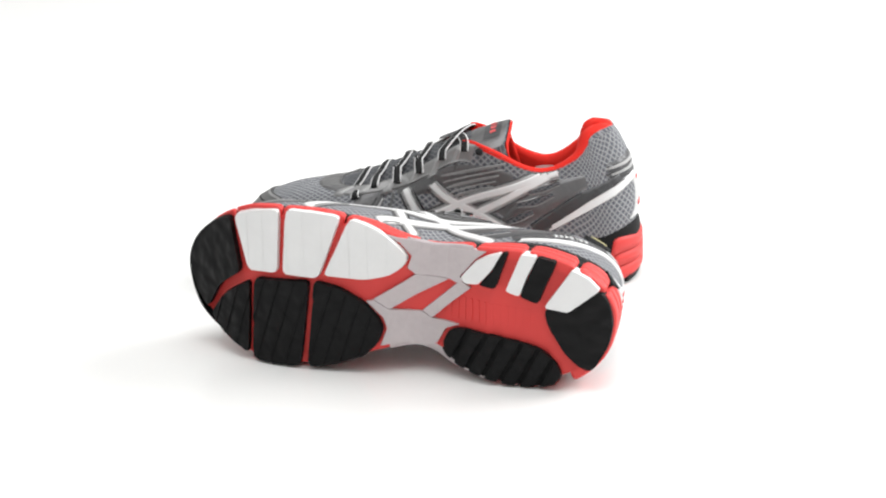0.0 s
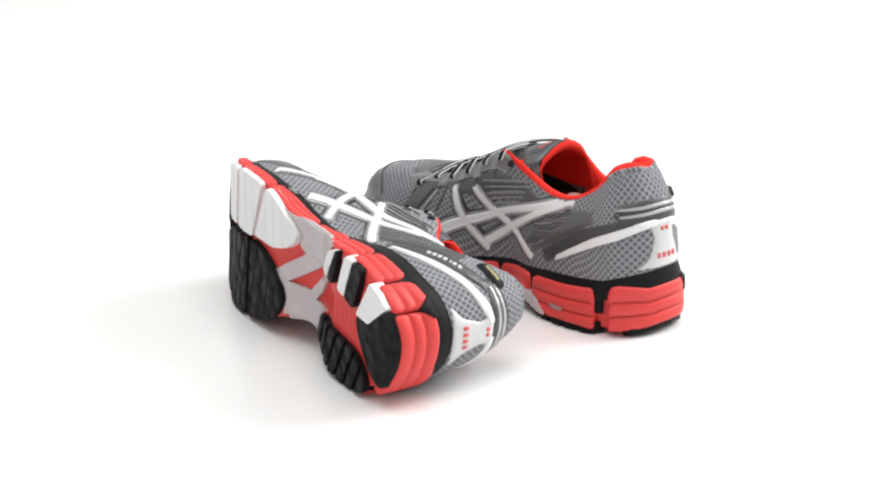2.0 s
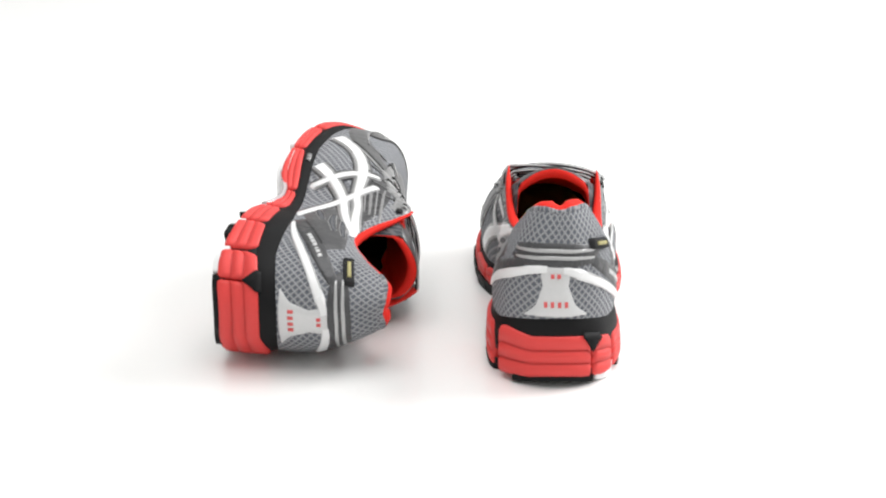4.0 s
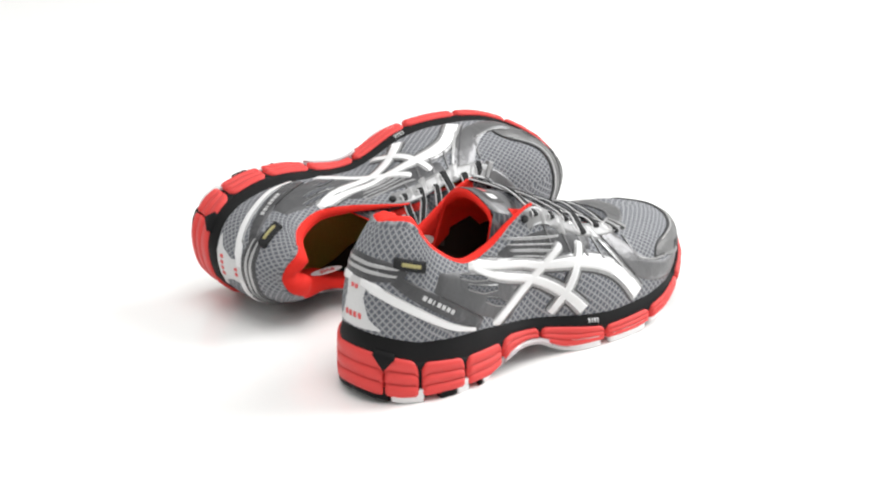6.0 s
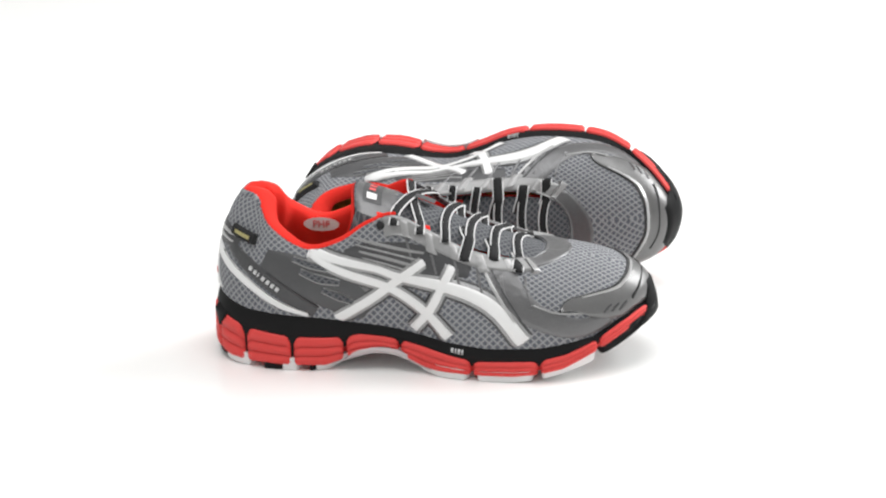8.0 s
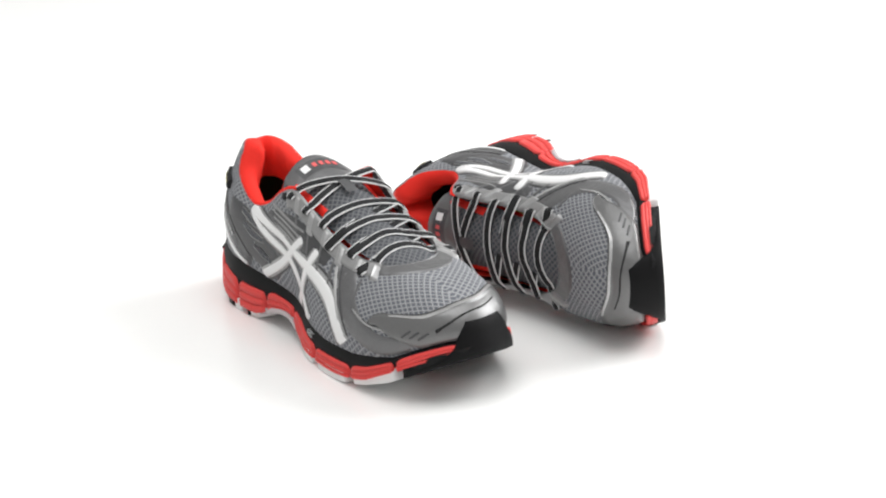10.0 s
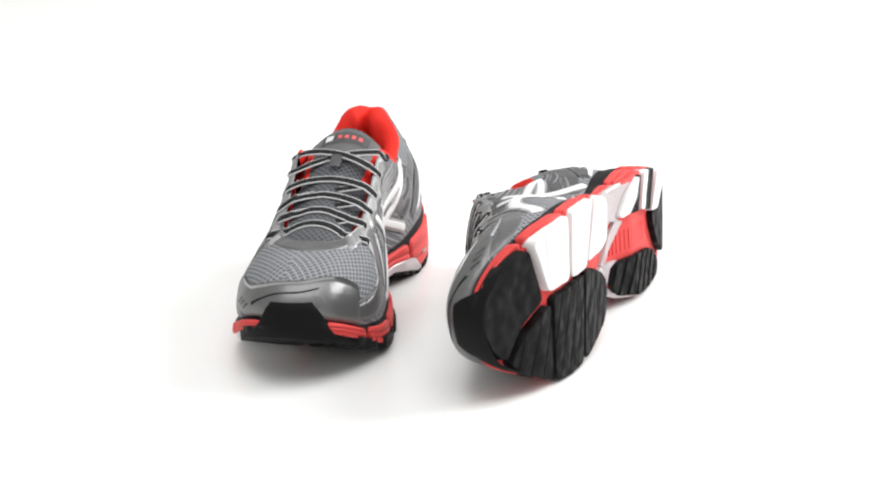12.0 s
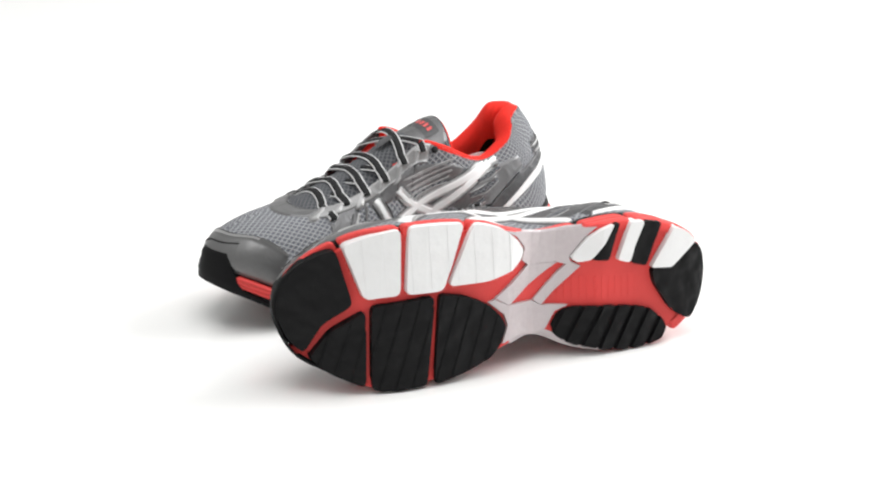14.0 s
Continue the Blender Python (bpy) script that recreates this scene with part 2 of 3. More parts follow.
def skin_way(i, h):
    """The way out of the skin at outline sample i, height h."""
    du = Vector(upper_point(i + 1, h) - upper_point(i - 1, h))
    dh = Vector(upper_point(i, min(1.0, h + 0.02)) - upper_point(i, max(0.0, h - 0.02)))
    n = du.cross(dh).normalized()
    return n if n.dot(Vector(upper_point(i, h)) - HEART) > 0 else -n


def patch(i0, i1, low, high, thick=0.8, n=6):
    """A raised panel on the skin between two heights, given for each outline sample."""
    rows = []
    for i in range(i0, i1 + 1):
        a, b = low(i), high(i)
        e = min(0.012, (b - a) * 0.2)
        row = []
        for h, edge in [(a, True)] + [(a + e + (b - a - 2 * e) * k / n, False) for k in range(n + 1)] + [(b, True)]:
            row.append(Vector(upper_point(i, h)) + skin_way(i, h) * (-0.5 if edge or i in (i0, i1) else thick))
        rows.append(row)
    bm, _ = sheet(rows)
    toward_heart(bm)
    return bm


def sweep(path, a, b, side_of, sides=8):
    """A flat oval cord along a 3D path; side_of gives its wide direction."""
    rows = []
    n = len(path)
    for k, p in enumerate(path):
        p = np.array(p)
        t = np.array(path[min(k + 1, n - 1)]) - np.array(path[max(k - 1, 0)])
        t /= np.linalg.norm(t)
        w = np.array(side_of, float)
        w = w - t * w.dot(t)
        w /= np.linalg.norm(w)
        u = np.cross(w, t)
        rows.append([p + w * a * math.cos(q) + u * b * math.sin(q) for q in [2 * math.pi * m / sides for m in range(sides)]])
    bm, vs = sheet(rows, closed_v=True)
    bm.faces.new(vs[0])
    bm.faces.new(vs[-1])
    outward(bm)
    return bm


def clip(poly, nx, ny, c):
    """The part of a polygon where nx*x + ny*y <= c."""
    out = []
    for (x0, y0), (x1, y1) in zip(poly, poly[1:] + poly[:1]):
        a, b = nx * x0 + ny * y0 - c, nx * x1 + ny * y1 - c
        if a <= 0:
            out.append((x0, y0))
        if a * b < 0:
            f = a / (a - b)
            out.append((x0 + (x1 - x0) * f, y0 + (y1 - y0) * f))
    return out


def area(poly):
    return abs(sum(x0 * y1 - x1 * y0 for (x0, y0), (x1, y1) in zip(poly, poly[1:] + poly[:1]))) / 2


def rounded(poly, r):
    """Corners of a polygon cut round by about r."""
    out = []
    n = len(poly)
    for i in range(n):
        p, a, b = (np.array(poly[k % n], float) for k in (i, i - 1, i + 1))
        la, lb = np.linalg.norm(a - p), np.linalg.norm(b - p)
        ra, rb = min(r, la * 0.4), min(r, lb * 0.4)
        s0, s1 = p + (a - p) / la * ra, p + (b - p) / lb * rb
        for t in (0.0, 0.35, 0.65, 1.0):
            out.append(tuple(s0 * (1 - t) ** 2 + 2 * p * t * (1 - t) + s1 * t * t))
    return out


def shrink(poly, d):
    """Every corner drawn towards the middle by d."""
    cx, cy = sum(p[0] for p in poly) / len(poly), sum(p[1] for p in poly) / len(poly)
    out = []
    for x, y in poly:
        r = math.hypot(x - cx, y - cy)
        out.append((x + (cx - x) * d / r, y + (cy - y) * d / r))
    return out


# outsole pieces, as seen from below
PADS = {
    "toe_pad": ("black", [(250, -33.5), (240, 0.2), (256.5, 13.5), (266.5, 32.5), (276, 23), (282, 9), (281, -7), (269, -23), (259.5, -30)]),
    "forefoot_pad": ("black", [(233, 3.2), (252.5, 17), (264, 35), (252, 45), (231.5, 52.8)]),
    "forefoot_pad.": ("black", [(230, 0.9), (191.9, -4.4), (194.6, 52.6), (213, 55), (227.5, 55), (229.2, 47)]),
    "forefoot_pad..": ("black", [(189.3, -5), (172.5, -2.7), (157, 3.9), (147, 13), (143, 20), (146.4, 30.5), (154.5, 39.5), (167.7, 46), (180, 50.2), (190.6, 52.6)]),
    "side_pad": ("white", [(247, -36), (232, -42.5), (214, -46.5), (213.3, -4.9), (224, -4), (233.8, -2.1)]),
    "side_pad.": ("white", [(209.5, -47.6), (192, -48.5), (174, -47.8), (186.3, -6.1), (210, -5.2)]),
    "side_pad..": ("white", [(168.5, -47.5), (158, -45.5), (149, -42.5), (138, -34.5), (131.7, -26.6), (134, -20), (142, -14), (157.4, -9.5), (183.4, -8.7)]),
    "heel_side_pad": ("white", [(99.5, -18), (90, -31), (82, -36.5), (73, -40), (79, -27), (87, -16.5), (96, -15)]),
    "heel_edge_pad": ("black", [(73, -40), (69.5, -40.5), (76, -16), (87, -16.5), (79, -27)]),
    "heel_side_pad.": ("white", [(62, -40.6), (52, -40.6), (58, -24), (61, -13.5), (70, -15.8)]),
    "heel_edge_pad.": ("black", [(52, -40.6), (40, -38.8), (49.5, -10.5), (61, -13.5), (58, -24)]),
    "heel_side_pad..": ("white", [(31, -35.5), (20, -31), (13, -24.5), (31, -8), (46, -9)]),
    "heel_pad": ("black", [(13, -24.5), (7, -16), (4, -4), (5, 9), (9, 19), (14, 27.5), (22, 25), (31, 18), (43, 1.5), (46, -9), (31, -8)]),
    "heel_inner_pad": ("black", [(110, 26), (105.5, 16.5), (97, 13), (75, 12.5), (55, 14.5), (44, 17), (35, 24), (31, 31), (32, 37.5), (43, 41.5), (60, 43.5), (75, 42.5), (97, 38.5), (106.5, 32.5)]),
}


def build_shoe(side, flip, where):
    shoe = new("running_shoe")
    shoe.matrix_world = where
    tagged(shoe, side, "shoe", "pair of running shoes")
    P = lambda name, bm, mat, parent=None, label="", smooth=True: part(name, bm, mat, parent or shoe, label, smooth, flip)

    # outer skin with a UV map in metres
    bm, vs = sheet(SKIN, closed_u=True)
    uvl = bm.loops.layers.uv.new("UVMap")
    run = [0.0]
    for i in range(NS // 2):
        run.append(run[-1] + float(np.linalg.norm(OUTLINE[i + 1] - OUTLINE[i])))
    turn_in = next(r for i, r in enumerate(run) if OUTLINE[i][0] > 55)
    along = {}
    for i in range(NS):
        r = run[min(i, NS - i)]
        for v in vs[i]:
            k = min(1.0, max(0.0, (55 - OUTLINE[i][0]) / 25.0))
            along[v] = (r - turn_in + 55) * k + v.co.x * (1 - k)
    for f in bm.faces:
        for lp in f.loops:
            c = lp.vert.co
            k = min(1.0, max(0.0, (50 - c.x) / 20.0))
            lp[uvl].uv = (along[lp.vert] * 0.001, (abs(c.y) * (1 - k) + 30 * k - c.z) * 0.001)
    outward(bm)
    upper = P("upper", bm, KNIT, label="grey open mesh upper")

    # band between upper and midsole
    half = lambda x: 0.5 * (red_top(x) + fox_top(x))
    bm, _ = sheet([ring(-7, lambda x: red_top(x) - 1), ring(-0.6, lambda x: red_top(x) - 1), ring(-0.2, lambda x: red_top(x) + 1),
                   ring(-1.0, half), ring(-2.4, lambda x: fox_top(x) - 1), ring(-3.2, lambda x: fox_top(x) + 0.6), ring(-6, lambda x: fox_top(x) + 0.8)], closed_v=True)
    outward(bm)
    P("band", bm, BLACK_BAND, label="black rubbery band above the midsole")

    # midsole core
    low = lambda x: rocker(x) + arch(x) + 2.4
    bm, vs = sheet([ring(-5, low), ring(-4, low), ring(-4, lambda x: low(x) + 1.5), ring(-4.2, lambda x: red_top(x) - 0.4)], closed_v=True)
    # under side closed strip by strip
    r = vs[0]
    for k in range(NS // 2):
        a, b, c, d = r[k], r[k + 1], r[(NS - k - 1) % NS], r[(NS - k) % NS]
        q = []
        for v in (a, b, c, d):
            if v not in q:
                q.append(v)
        if len(q) > 2:
            bm.faces.new(q)
    outward(bm)
    midsole = P("midsole", bm, RED_FOAM, label="coral red foam midsole")

    # blocks proud of the core, with two fine grooves
    prof = [(-5, 0), (0.8, 0), (1.8, 0.06), (2.0, 0.305), (-0.3, 0.335), (1.9, 0.365), (1.7, 0.625), (-0.4, 0.655), (1.6, 0.685), (1.2, 0.93), (0.4, 1.0), (-5, 1.0)]

    def block(i0, i1):
        n = max(4, int((i1 - i0) * 2))
        rows = []
        for k in range(n + 1):
            f = i0 + (i1 - i0) * k / n
            a, w = int(math.floor(f)), f - math.floor(f)
            o = OUTLINE[a % NS] * (1 - w) + OUTLINE[(a + 1) % NS] * w
            nn = NORMAL[a % NS] * (1 - w) + NORMAL[(a + 1) % NS] * w
            ease = 0.0 if k in (0, n) else 1.0
            lo, hi = low(o[0]) - 0.8 + 2.6 * max(0.0, min(1.0, (o[0] - 228) / 14.0)), red_top(o[0]) + 0.2
            edge = min(f - i0, i1 - f) * PITCH
            hi -= 0.2 * (hi - lo) * max(0.0, 1 - edge / 3.5) ** 2
            hi += 0.55 * (fox_top(o[0]) - red_top(o[0])) * max(0.0, min(1.0, (o[1] - 14) / 16.0))
            rows.append([(*(o + nn * (off if off < 0 else off * (0.35 + 0.65 * ease))), lo + (hi - lo) * (z if ease else 0.06 + 0.88 * z)) for off, z in prof])
        bm, vs = sheet(rows)
        for r in (vs[0], vs[-1]):
            bm.faces.new(r)
        outward(bm)
        return P("midsole_block", bm, RED_FOAM, midsole)

    def gap_tab_shade(f, half_width=5.0, share=0.0):
        """Black filler between two blocks, hung from the band: tab plus painted shade."""
        rows = []
        for k in range(7):
            g = f + (k - 3) / 3 * half_width / PITCH
            a, w = int(math.floor(g)), g - math.floor(g)
            o = OUTLINE[a % NS] * (1 - w) + OUTLINE[(a + 1) % NS] * w
            nn = NORMAL[a % NS]
            lo, hi = low(o[0]) + 1.0, red_top(o[0]) + 0.5
            lo += (hi - lo) * share
            rows.append([(*(o + nn * off), z) for off, z in ((-5, lo), (-0.9, lo + 0.5), (-0.4, 0.5 * (lo + hi)), (-0.4, hi), (-5, hi))])
        bm, vs = sheet(rows)
        for r in (vs[0], vs[-1]):
            bm.faces.new(r)
        outward(bm)
        P("gap_tab_shade", bm, BLACK_BAND, midsole, "black band tab with painted shade between foam blocks")

    def near(x, s):
        o = [(abs(OUTLINE[i][0] - x), i) for i in range(NS) if (OUTLINE[i][1] < 0) == (s < 0)]
        i = min(o)[1]
        j = i + (1 if (OUTLINE[(i + 1) % NS][0] - x) * (OUTLINE[i][0] - x) < 0 else -1)
        xa, xb = OUTLINE[i][0], OUTLINE[j % NS][0]
        return i + (j - i) * (x - xa) / (xb - xa) if abs(xb - xa) > 1e-6 else i

    lat_cuts = [11.5, 29, 59.5, 92, 126, 172, 213, 248, 277]
    for a, b in zip(lat_cuts, lat_cuts[1:]):
        block(near(a + (0.2 if a < 20 else 1.1), -1), near(b - 1.1, -1))
    med_cuts = [272, 242, 205, 172, 130, 90, 33]
    for a, b in zip(med_cuts, med_cuts[1:]):
        block(near(a - 1.1, 1), near(b + 1.1, 1))
    block(near(25.4, 1), NS + near(11.0, -1))
    rows = []
    for k in range(-4, 5):
        f = near(11.5, -1) + k / 4 * 8.0 / PITCH
        a, w = int(math.floor(f)), f - math.floor(f)
        o = OUTLINE[a % NS] * (1 - w) + OUTLINE[(a + 1) % NS] * w
        nn = NORMAL[a % NS] * (1 - w) + NORMAL[(a + 1) % NS] * w
        hi = red_top(o[0])
        z0 = hi - 0.5 - 9.0 * (1 - abs(k) / 4)
        rows.append([(*(o + nn * off), z) for off, z in ((-3, z0), (2.2, z0), (2.6, z0 + 0.7), (2.0, hi), (0.2, hi + 2.5), (-3, hi + 2.5))])
    bm, vs = sheet(rows)
    for r in (vs[0], vs[-1]):
        bm.faces.new(r)
    outward(bm)
    P("band_wedge", bm, BLACK_BAND, label="black wedge of the band")
    # black fillers: tabs of the band, and the gaps' shade as colour
    for x in lat_cuts[:-1]:
        gap_tab_shade(near(x, -1), 5.0, 0.6 if x < 20 else 0.12 if x < 70 else 0.4)
    for x in med_cuts[1:]:
        gap_tab_shade(near(x, 1), 4.5, 0.45)

    # small pale lettering on the band, kept as bars
    for x, w in ((159, 1.6), (161.4, 1.0), (163.2, 1.5), (165.6, 1.0)):
        a0, a1 = near(x, -1), near(x + w, -1)
        rows = []
        for f in (a0, 0.5 * (a0 + a1), a1):
            a, g = int(math.floor(f)), f - math.floor(f)
            o = OUTLINE[a % NS] * (1 - g) + OUTLINE[(a + 1) % NS] * g
            nn = NORMAL[a % NS]
            z0, z1 = red_top(o[0]) + 3.0, fox_top(o[0]) - 2.6
            rows.append([(*(o + nn * -3), z0), (*(o + nn * 0.5), z0), (*(o + nn * -0.2), z1), (*(o + nn * -3), z1)])
        bm, _ = sheet(rows)
        outward(bm)
        P("band_lettering", bm, SILVER)

    # raised pale lettering on the inner side of the heel block, kept as bars
    for x, w in ((58, 1.5), (60.4, 1.5), (62.8, 1.5), (65.2, 1.5), (67.6, 1.0)):
        a0, a1 = near(x, 1), near(x + w, 1)
        rows = []
        for f in (a0, 0.5 * (a0 + a1), a1):
            a, g = int(math.floor(f)), f - math.floor(f)
            o = OUTLINE[a % NS] * (1 - g) + OUTLINE[(a + 1) % NS] * g
            nn = NORMAL[a % NS]
            z0, z1 = low(o[0]) + 6.8, low(o[0]) + 9.2
            rows.append([(*(o - nn * 1), z0), (*(o + nn * 2.4), z0), (*(o + nn * 2.4), z1), (*(o - nn * 1), z1)])
        bm, _ = sheet(rows)
        outward(bm)
        P("midsole_lettering", bm, SILVER, midsole)

    # grey shank showing on the sides of the arch
    for sd, x0, x1, share in ((1, 74, 140, 0.62), (-1, 92, 134, 0.3)):
        a0, a1 = near(x0, sd), near(x1, sd)
        rows = []
        for k in range(25):
            f = a0 + (a1 - a0) * k / 24
            a, w = int(math.floor(f)), f - math.floor(f)
            o = OUTLINE[a % NS] * (1 - w) + OUTLINE[(a + 1) % NS] * w
            nn = NORMAL[a % NS]
            lo, hi = low(o[0]) - 1.0, red_top(o[0])
            cap = lo + (hi - lo) * share * min(1.0, min(k, 24 - k) / 4.0 + 0.15)
            rows.append([(*(o + nn * off), z) for off, z in ((-2, lo), (2.4, lo), (2.9, lo + 1), (2.7, cap - 0.6), (1.0, cap), (-2, cap))])
        bm, _ = sheet(rows)
        outward(bm)
        P("shank_side", bm, PLATE, label="grey plastic arch support")

    # outsole
    LUGS = {"heel_inner_pad": (10.5, 2.8, (0.915, -0.403)), "side_pad": (11.5, 0.6, (0.99, 0.1)), "forefoot_pad": (9.5, 0.8, (0.97, -0.243))}
    for name, (tone, poly) in PADS.items():
        name = name.rstrip(".")
        poly = rounded(poly, 2.2 if name.startswith("heel_edge") or name == "heel_side_pad" else 4.0)
        mat = BLACK_TREAD if tone == "black" else WHITE_RUBBER
        if name not in LUGS:
            P(name, slab(poly, -2.0, 6.0), mat, label=tone + " rubber outsole piece", smooth=False)
            continue
        pitch, gap, (nx, ny) = LUGS[name]
        pad = P(name, slab(shrink(poly, 0.9 if gap > 2 else 0.3) if tone == "black" else poly, (0.4 if gap > 2 else -1.45) if tone == "black" else -1.75, 6.0), mat, label=tone + " rubber outsole piece", smooth=False)
        reach_n = [nx * x + ny * y for x, y in poly]
        c = min(reach_n)
        while c < max(reach_n):
            bit = clip(clip(poly, nx, ny, c + pitch - gap / 2), -nx, -ny, -c - gap / 2)
            if len(bit) > 2 and area(bit) > 12:
                P("lug", slab(shrink(bit, 0.3), -2.0, 1.0), mat, pad, smooth=False)
            c += pitch
    for lap, poly in enumerate(([(148, -40.5), (138, -38), (118, -35), (100, -36), (84, -37.5), (91, -31), (100, -18.5), (97, -13), (107, -15.5), (127, -15.5), (132, -19.5), (130, -27), (137, -35)],
                 [(127.5, -15), (151, 2), (141, 7.5), (107, -15)], [(99.5, -15.5), (122, 7.5), (116, 11.5), (92.5, -12.5)],
                 [(155.5, 4.3), (144.5, 13), (141.5, 20), (145, 31.5), (134, 28.5), (119, 29.5), (112, 27), (107, 16.5), (99, 12.5), (116.5, 11.8), (123, 8.2), (141, 8), (151, 3)])):
        P("shank_plate", slab(shrink(poly, -0.7), 0.6 + 0.03 * lap, 4.5, 6.0), PLATE, label="grey glossy plastic shank plate", smooth=False)
    # ribs in the open red heel channel
    for k in range(13):
        x = 54 + k * 4.6
        y0 = -6 - max(0, k - 8) * 0.4
        P("rib", slab([(x, y0), (x + 1.6, y0), (x + 0.6, 9), (x - 1.0, 9)], 2.2, 4.0, 50), RED_FOAM, midsole, smooth=False)

    # collar: padded rim, lining and footbed
    def rim_point(i, inn, down):
        n, t = NORMAL[i % NS], TOPLINE[i % NS]
        c = np.array([70.0, 0.0]) - t[:2]
        c = c / np.linalg.norm(c) if np.linalg.norm(c) > 1 else -n
        m = -n * 0.6 + c * 0.4
        m /= np.linalg.norm(m)
        return np.array([t[0] + m[0] * inn, t[1] + m[1] * inn, t[2] - down])

    span = range(-7 * SPAN, 7 * SPAN + 1)
    fade = lambda i: min(1.0, (7 * SPAN + 2 - abs(i)) / 26.0)
    puff = lambda i: 1 + 0.6 * max(0.0, min(1.0, 1.35 - abs(i) / (2.2 * SPAN))) * (1 - 0.75 * math.exp(-(i / 3.5) ** 2))
    rows = [[rim_point(i, a * fade(i) * puff(i), d if d > 0 else d * puff(i) ** 1.2) for a, d in ((-0.3, 2), (-0.2, 0.3), (1.2, -1.2), (4.5, -1.9), (8.5, -0.8), (11, 3.5), (10.5, 12), (8.0, 24))] for i in span]
    bm, _ = sheet(rows)
    outward(bm)
    P("collar", bm, RED_CLOTH, label="bright red padded collar")
    # the knit turned over the heel's edge
    span = range(-16, 17)
    rows = [[rim_point(i, a * fade(i) * puff(i) * (1 if abs(i) < 16 else 0.4), d * puff(i) ** 1.2 if d < 0 else d) for a, d in ((-0.7, 3), (-0.6, 0.3), (-0.2, -0.4), (0.6, -1.1), (0.9, -0.4))] for i in span]
    bm, _ = sheet(rows)
    uvl = bm.loops.layers.uv.new("UVMap")
    for f in bm.faces:
        for lp in f.loops:
            lp[uvl].uv = (lp.vert.co.y * 0.001, (lp.vert.co.x - lp.vert.co.z) * 0.001)
    outward(bm)
    P("collar_edge", bm, KNIT, upper, "grey knit turned over the heel edge")
    for nm, hs, mat, text in (("lining", (0.96, 0.88, 0.8, 0.72), RED_CLOTH, "red textile lining"), ("lower_lining", (0.72, 0.5, 0.25, 0.02), BLACK_CLOTH, "dark lower lining")):
        rows = []
        for i in range(NS):
            row = []
            for h in hs:
                q = upper_point(i, h)
                row.append((q[0] - NORMAL[i][0] * 3.5, q[1] - NORMAL[i][1] * 3.5, q[2] - 2.5 * h))
            rows.append(row)
        bm, _ = sheet(rows, closed_u=True)
        outward(bm)
        bmesh.ops.reverse_faces(bm, faces=bm.faces[:])
        P(nm, bm, mat, label=text)
    bm, vs = sheet([ring(-8, lambda x: fox_top(x) + 4), ring(-20, lambda x: fox_top(x) + 2.5)], closed_v=True)
    r = vs[1]
    for k in range(NS // 2):
        q = []
        for v in (r[k], r[k + 1], r[(NS - k - 1) % NS], r[(NS - k) % NS]):
            if v not in q:
                q.append(v)
        bm.faces.new(q)
    outward(bm)
    insole = P("insole", bm, INSOLE, label="olive yellow insole")
    # oval label inside the collar
    bm, _ = sheet([[(70 + 11.5 * r * math.cos(a), 13.6, 75.5 + 4.6 * r * math.sin(a)) for a in [k * math.pi / 14 for k in range(28)]] for r in (0.05, 0.5, 1.0)], closed_v=True)
    outward(bm)
    label_ob = P("size_label", bm, WHITE_FILM, insole, "white oval printed label")
    words = bpy.data.curves.new("label_text", "FONT")
    words.body, words.size, words.align_x, words.align_y, words.extrude = "PHF", 0.0066, "CENTER", "CENTER", 0.0002
    carrier = bpy.data.objects.new("label_text", words)
    me = bpy.data.meshes.new_from_object(carrier)
    me.materials.append(RED_PRINT)
    text_ob = new("label_text", me)
    text_ob.parent = label_ob
    text_ob.matrix_local = pose(0.070, -0.0131 if flip else 0.0131, 0.0755, 90, 0, 180 if flip else 0)

    # tongue
    ridge = table([(95, 108.5), (100, 107), (107, 104.5), (122, 100.5), (140, 94), (165, 83.5), (188, 75.5), (205, 70), (214, 66)])
    wide = table([(96, 22), (99, 24.5), (103, 26), (120, 25), (150, 22), (190, 20), (214, 16)])
    mid = table([(96, 0), (120, 1), (190, 4), (214, 5)])

    drop = table([(96, 12), (130, 12), (190, 7), (214, 3)])

    def tongue_point(x, u, down=0.0):
        e = max(0.0, abs(u) - 1.0)
        c = max(-1.0, min(1.0, u))
        top = max(0.0, min(1.0, (150 - x) / 40.0))
        return (x + 3 * c * c - 24 * e * top, mid(x) + wide(x) * (c + 0.2 * e * (1 if u > 0 else -1)), ridge(x) - drop(x) * c * c - 75 * e * top - down)

    us = [-1.4, -1.28, -1.16, -1.06] + [k / 8 for k in range(-8, 9)] + [1.06, 1.16, 1.28, 1.4]
    xs = [96, 97.5, 100, 104, 110, 118, 126, 136, 148, 160, 172, 184, 196, 206, 214]
    bm, _ = sheet([[tongue_point(x, u) for u in us] for x in xs])
    uvl = bm.loops.layers.uv.new("UVMap")
    for f in bm.faces:
        for lp in f.loops:
            lp[uvl].uv = (lp.vert.co.x * 0.001, lp.vert.co.y * 0.001)
    toward_heart(bm)
    tongue = P("tongue", bm, KNIT_FINE, label="grey padded tongue")
    bm, _ = sheet([[tongue_point(x, u * 1.04, 0.3) for u in us] if e == 0 else [tongue_point(x, u * (1.04 if e < 2 else 0.9), 2.2 if e == 1 else 6) for u in us]
                   for e, x in ((0, 95.5), (1, 94.0), (2, 96), (2, 104), (2, 118), (2, 136), (2, 160), (2, 190))])
    outward(bm)
    P("tongue_lining", bm, RED_CLOTH, tongue, "red tongue lining")
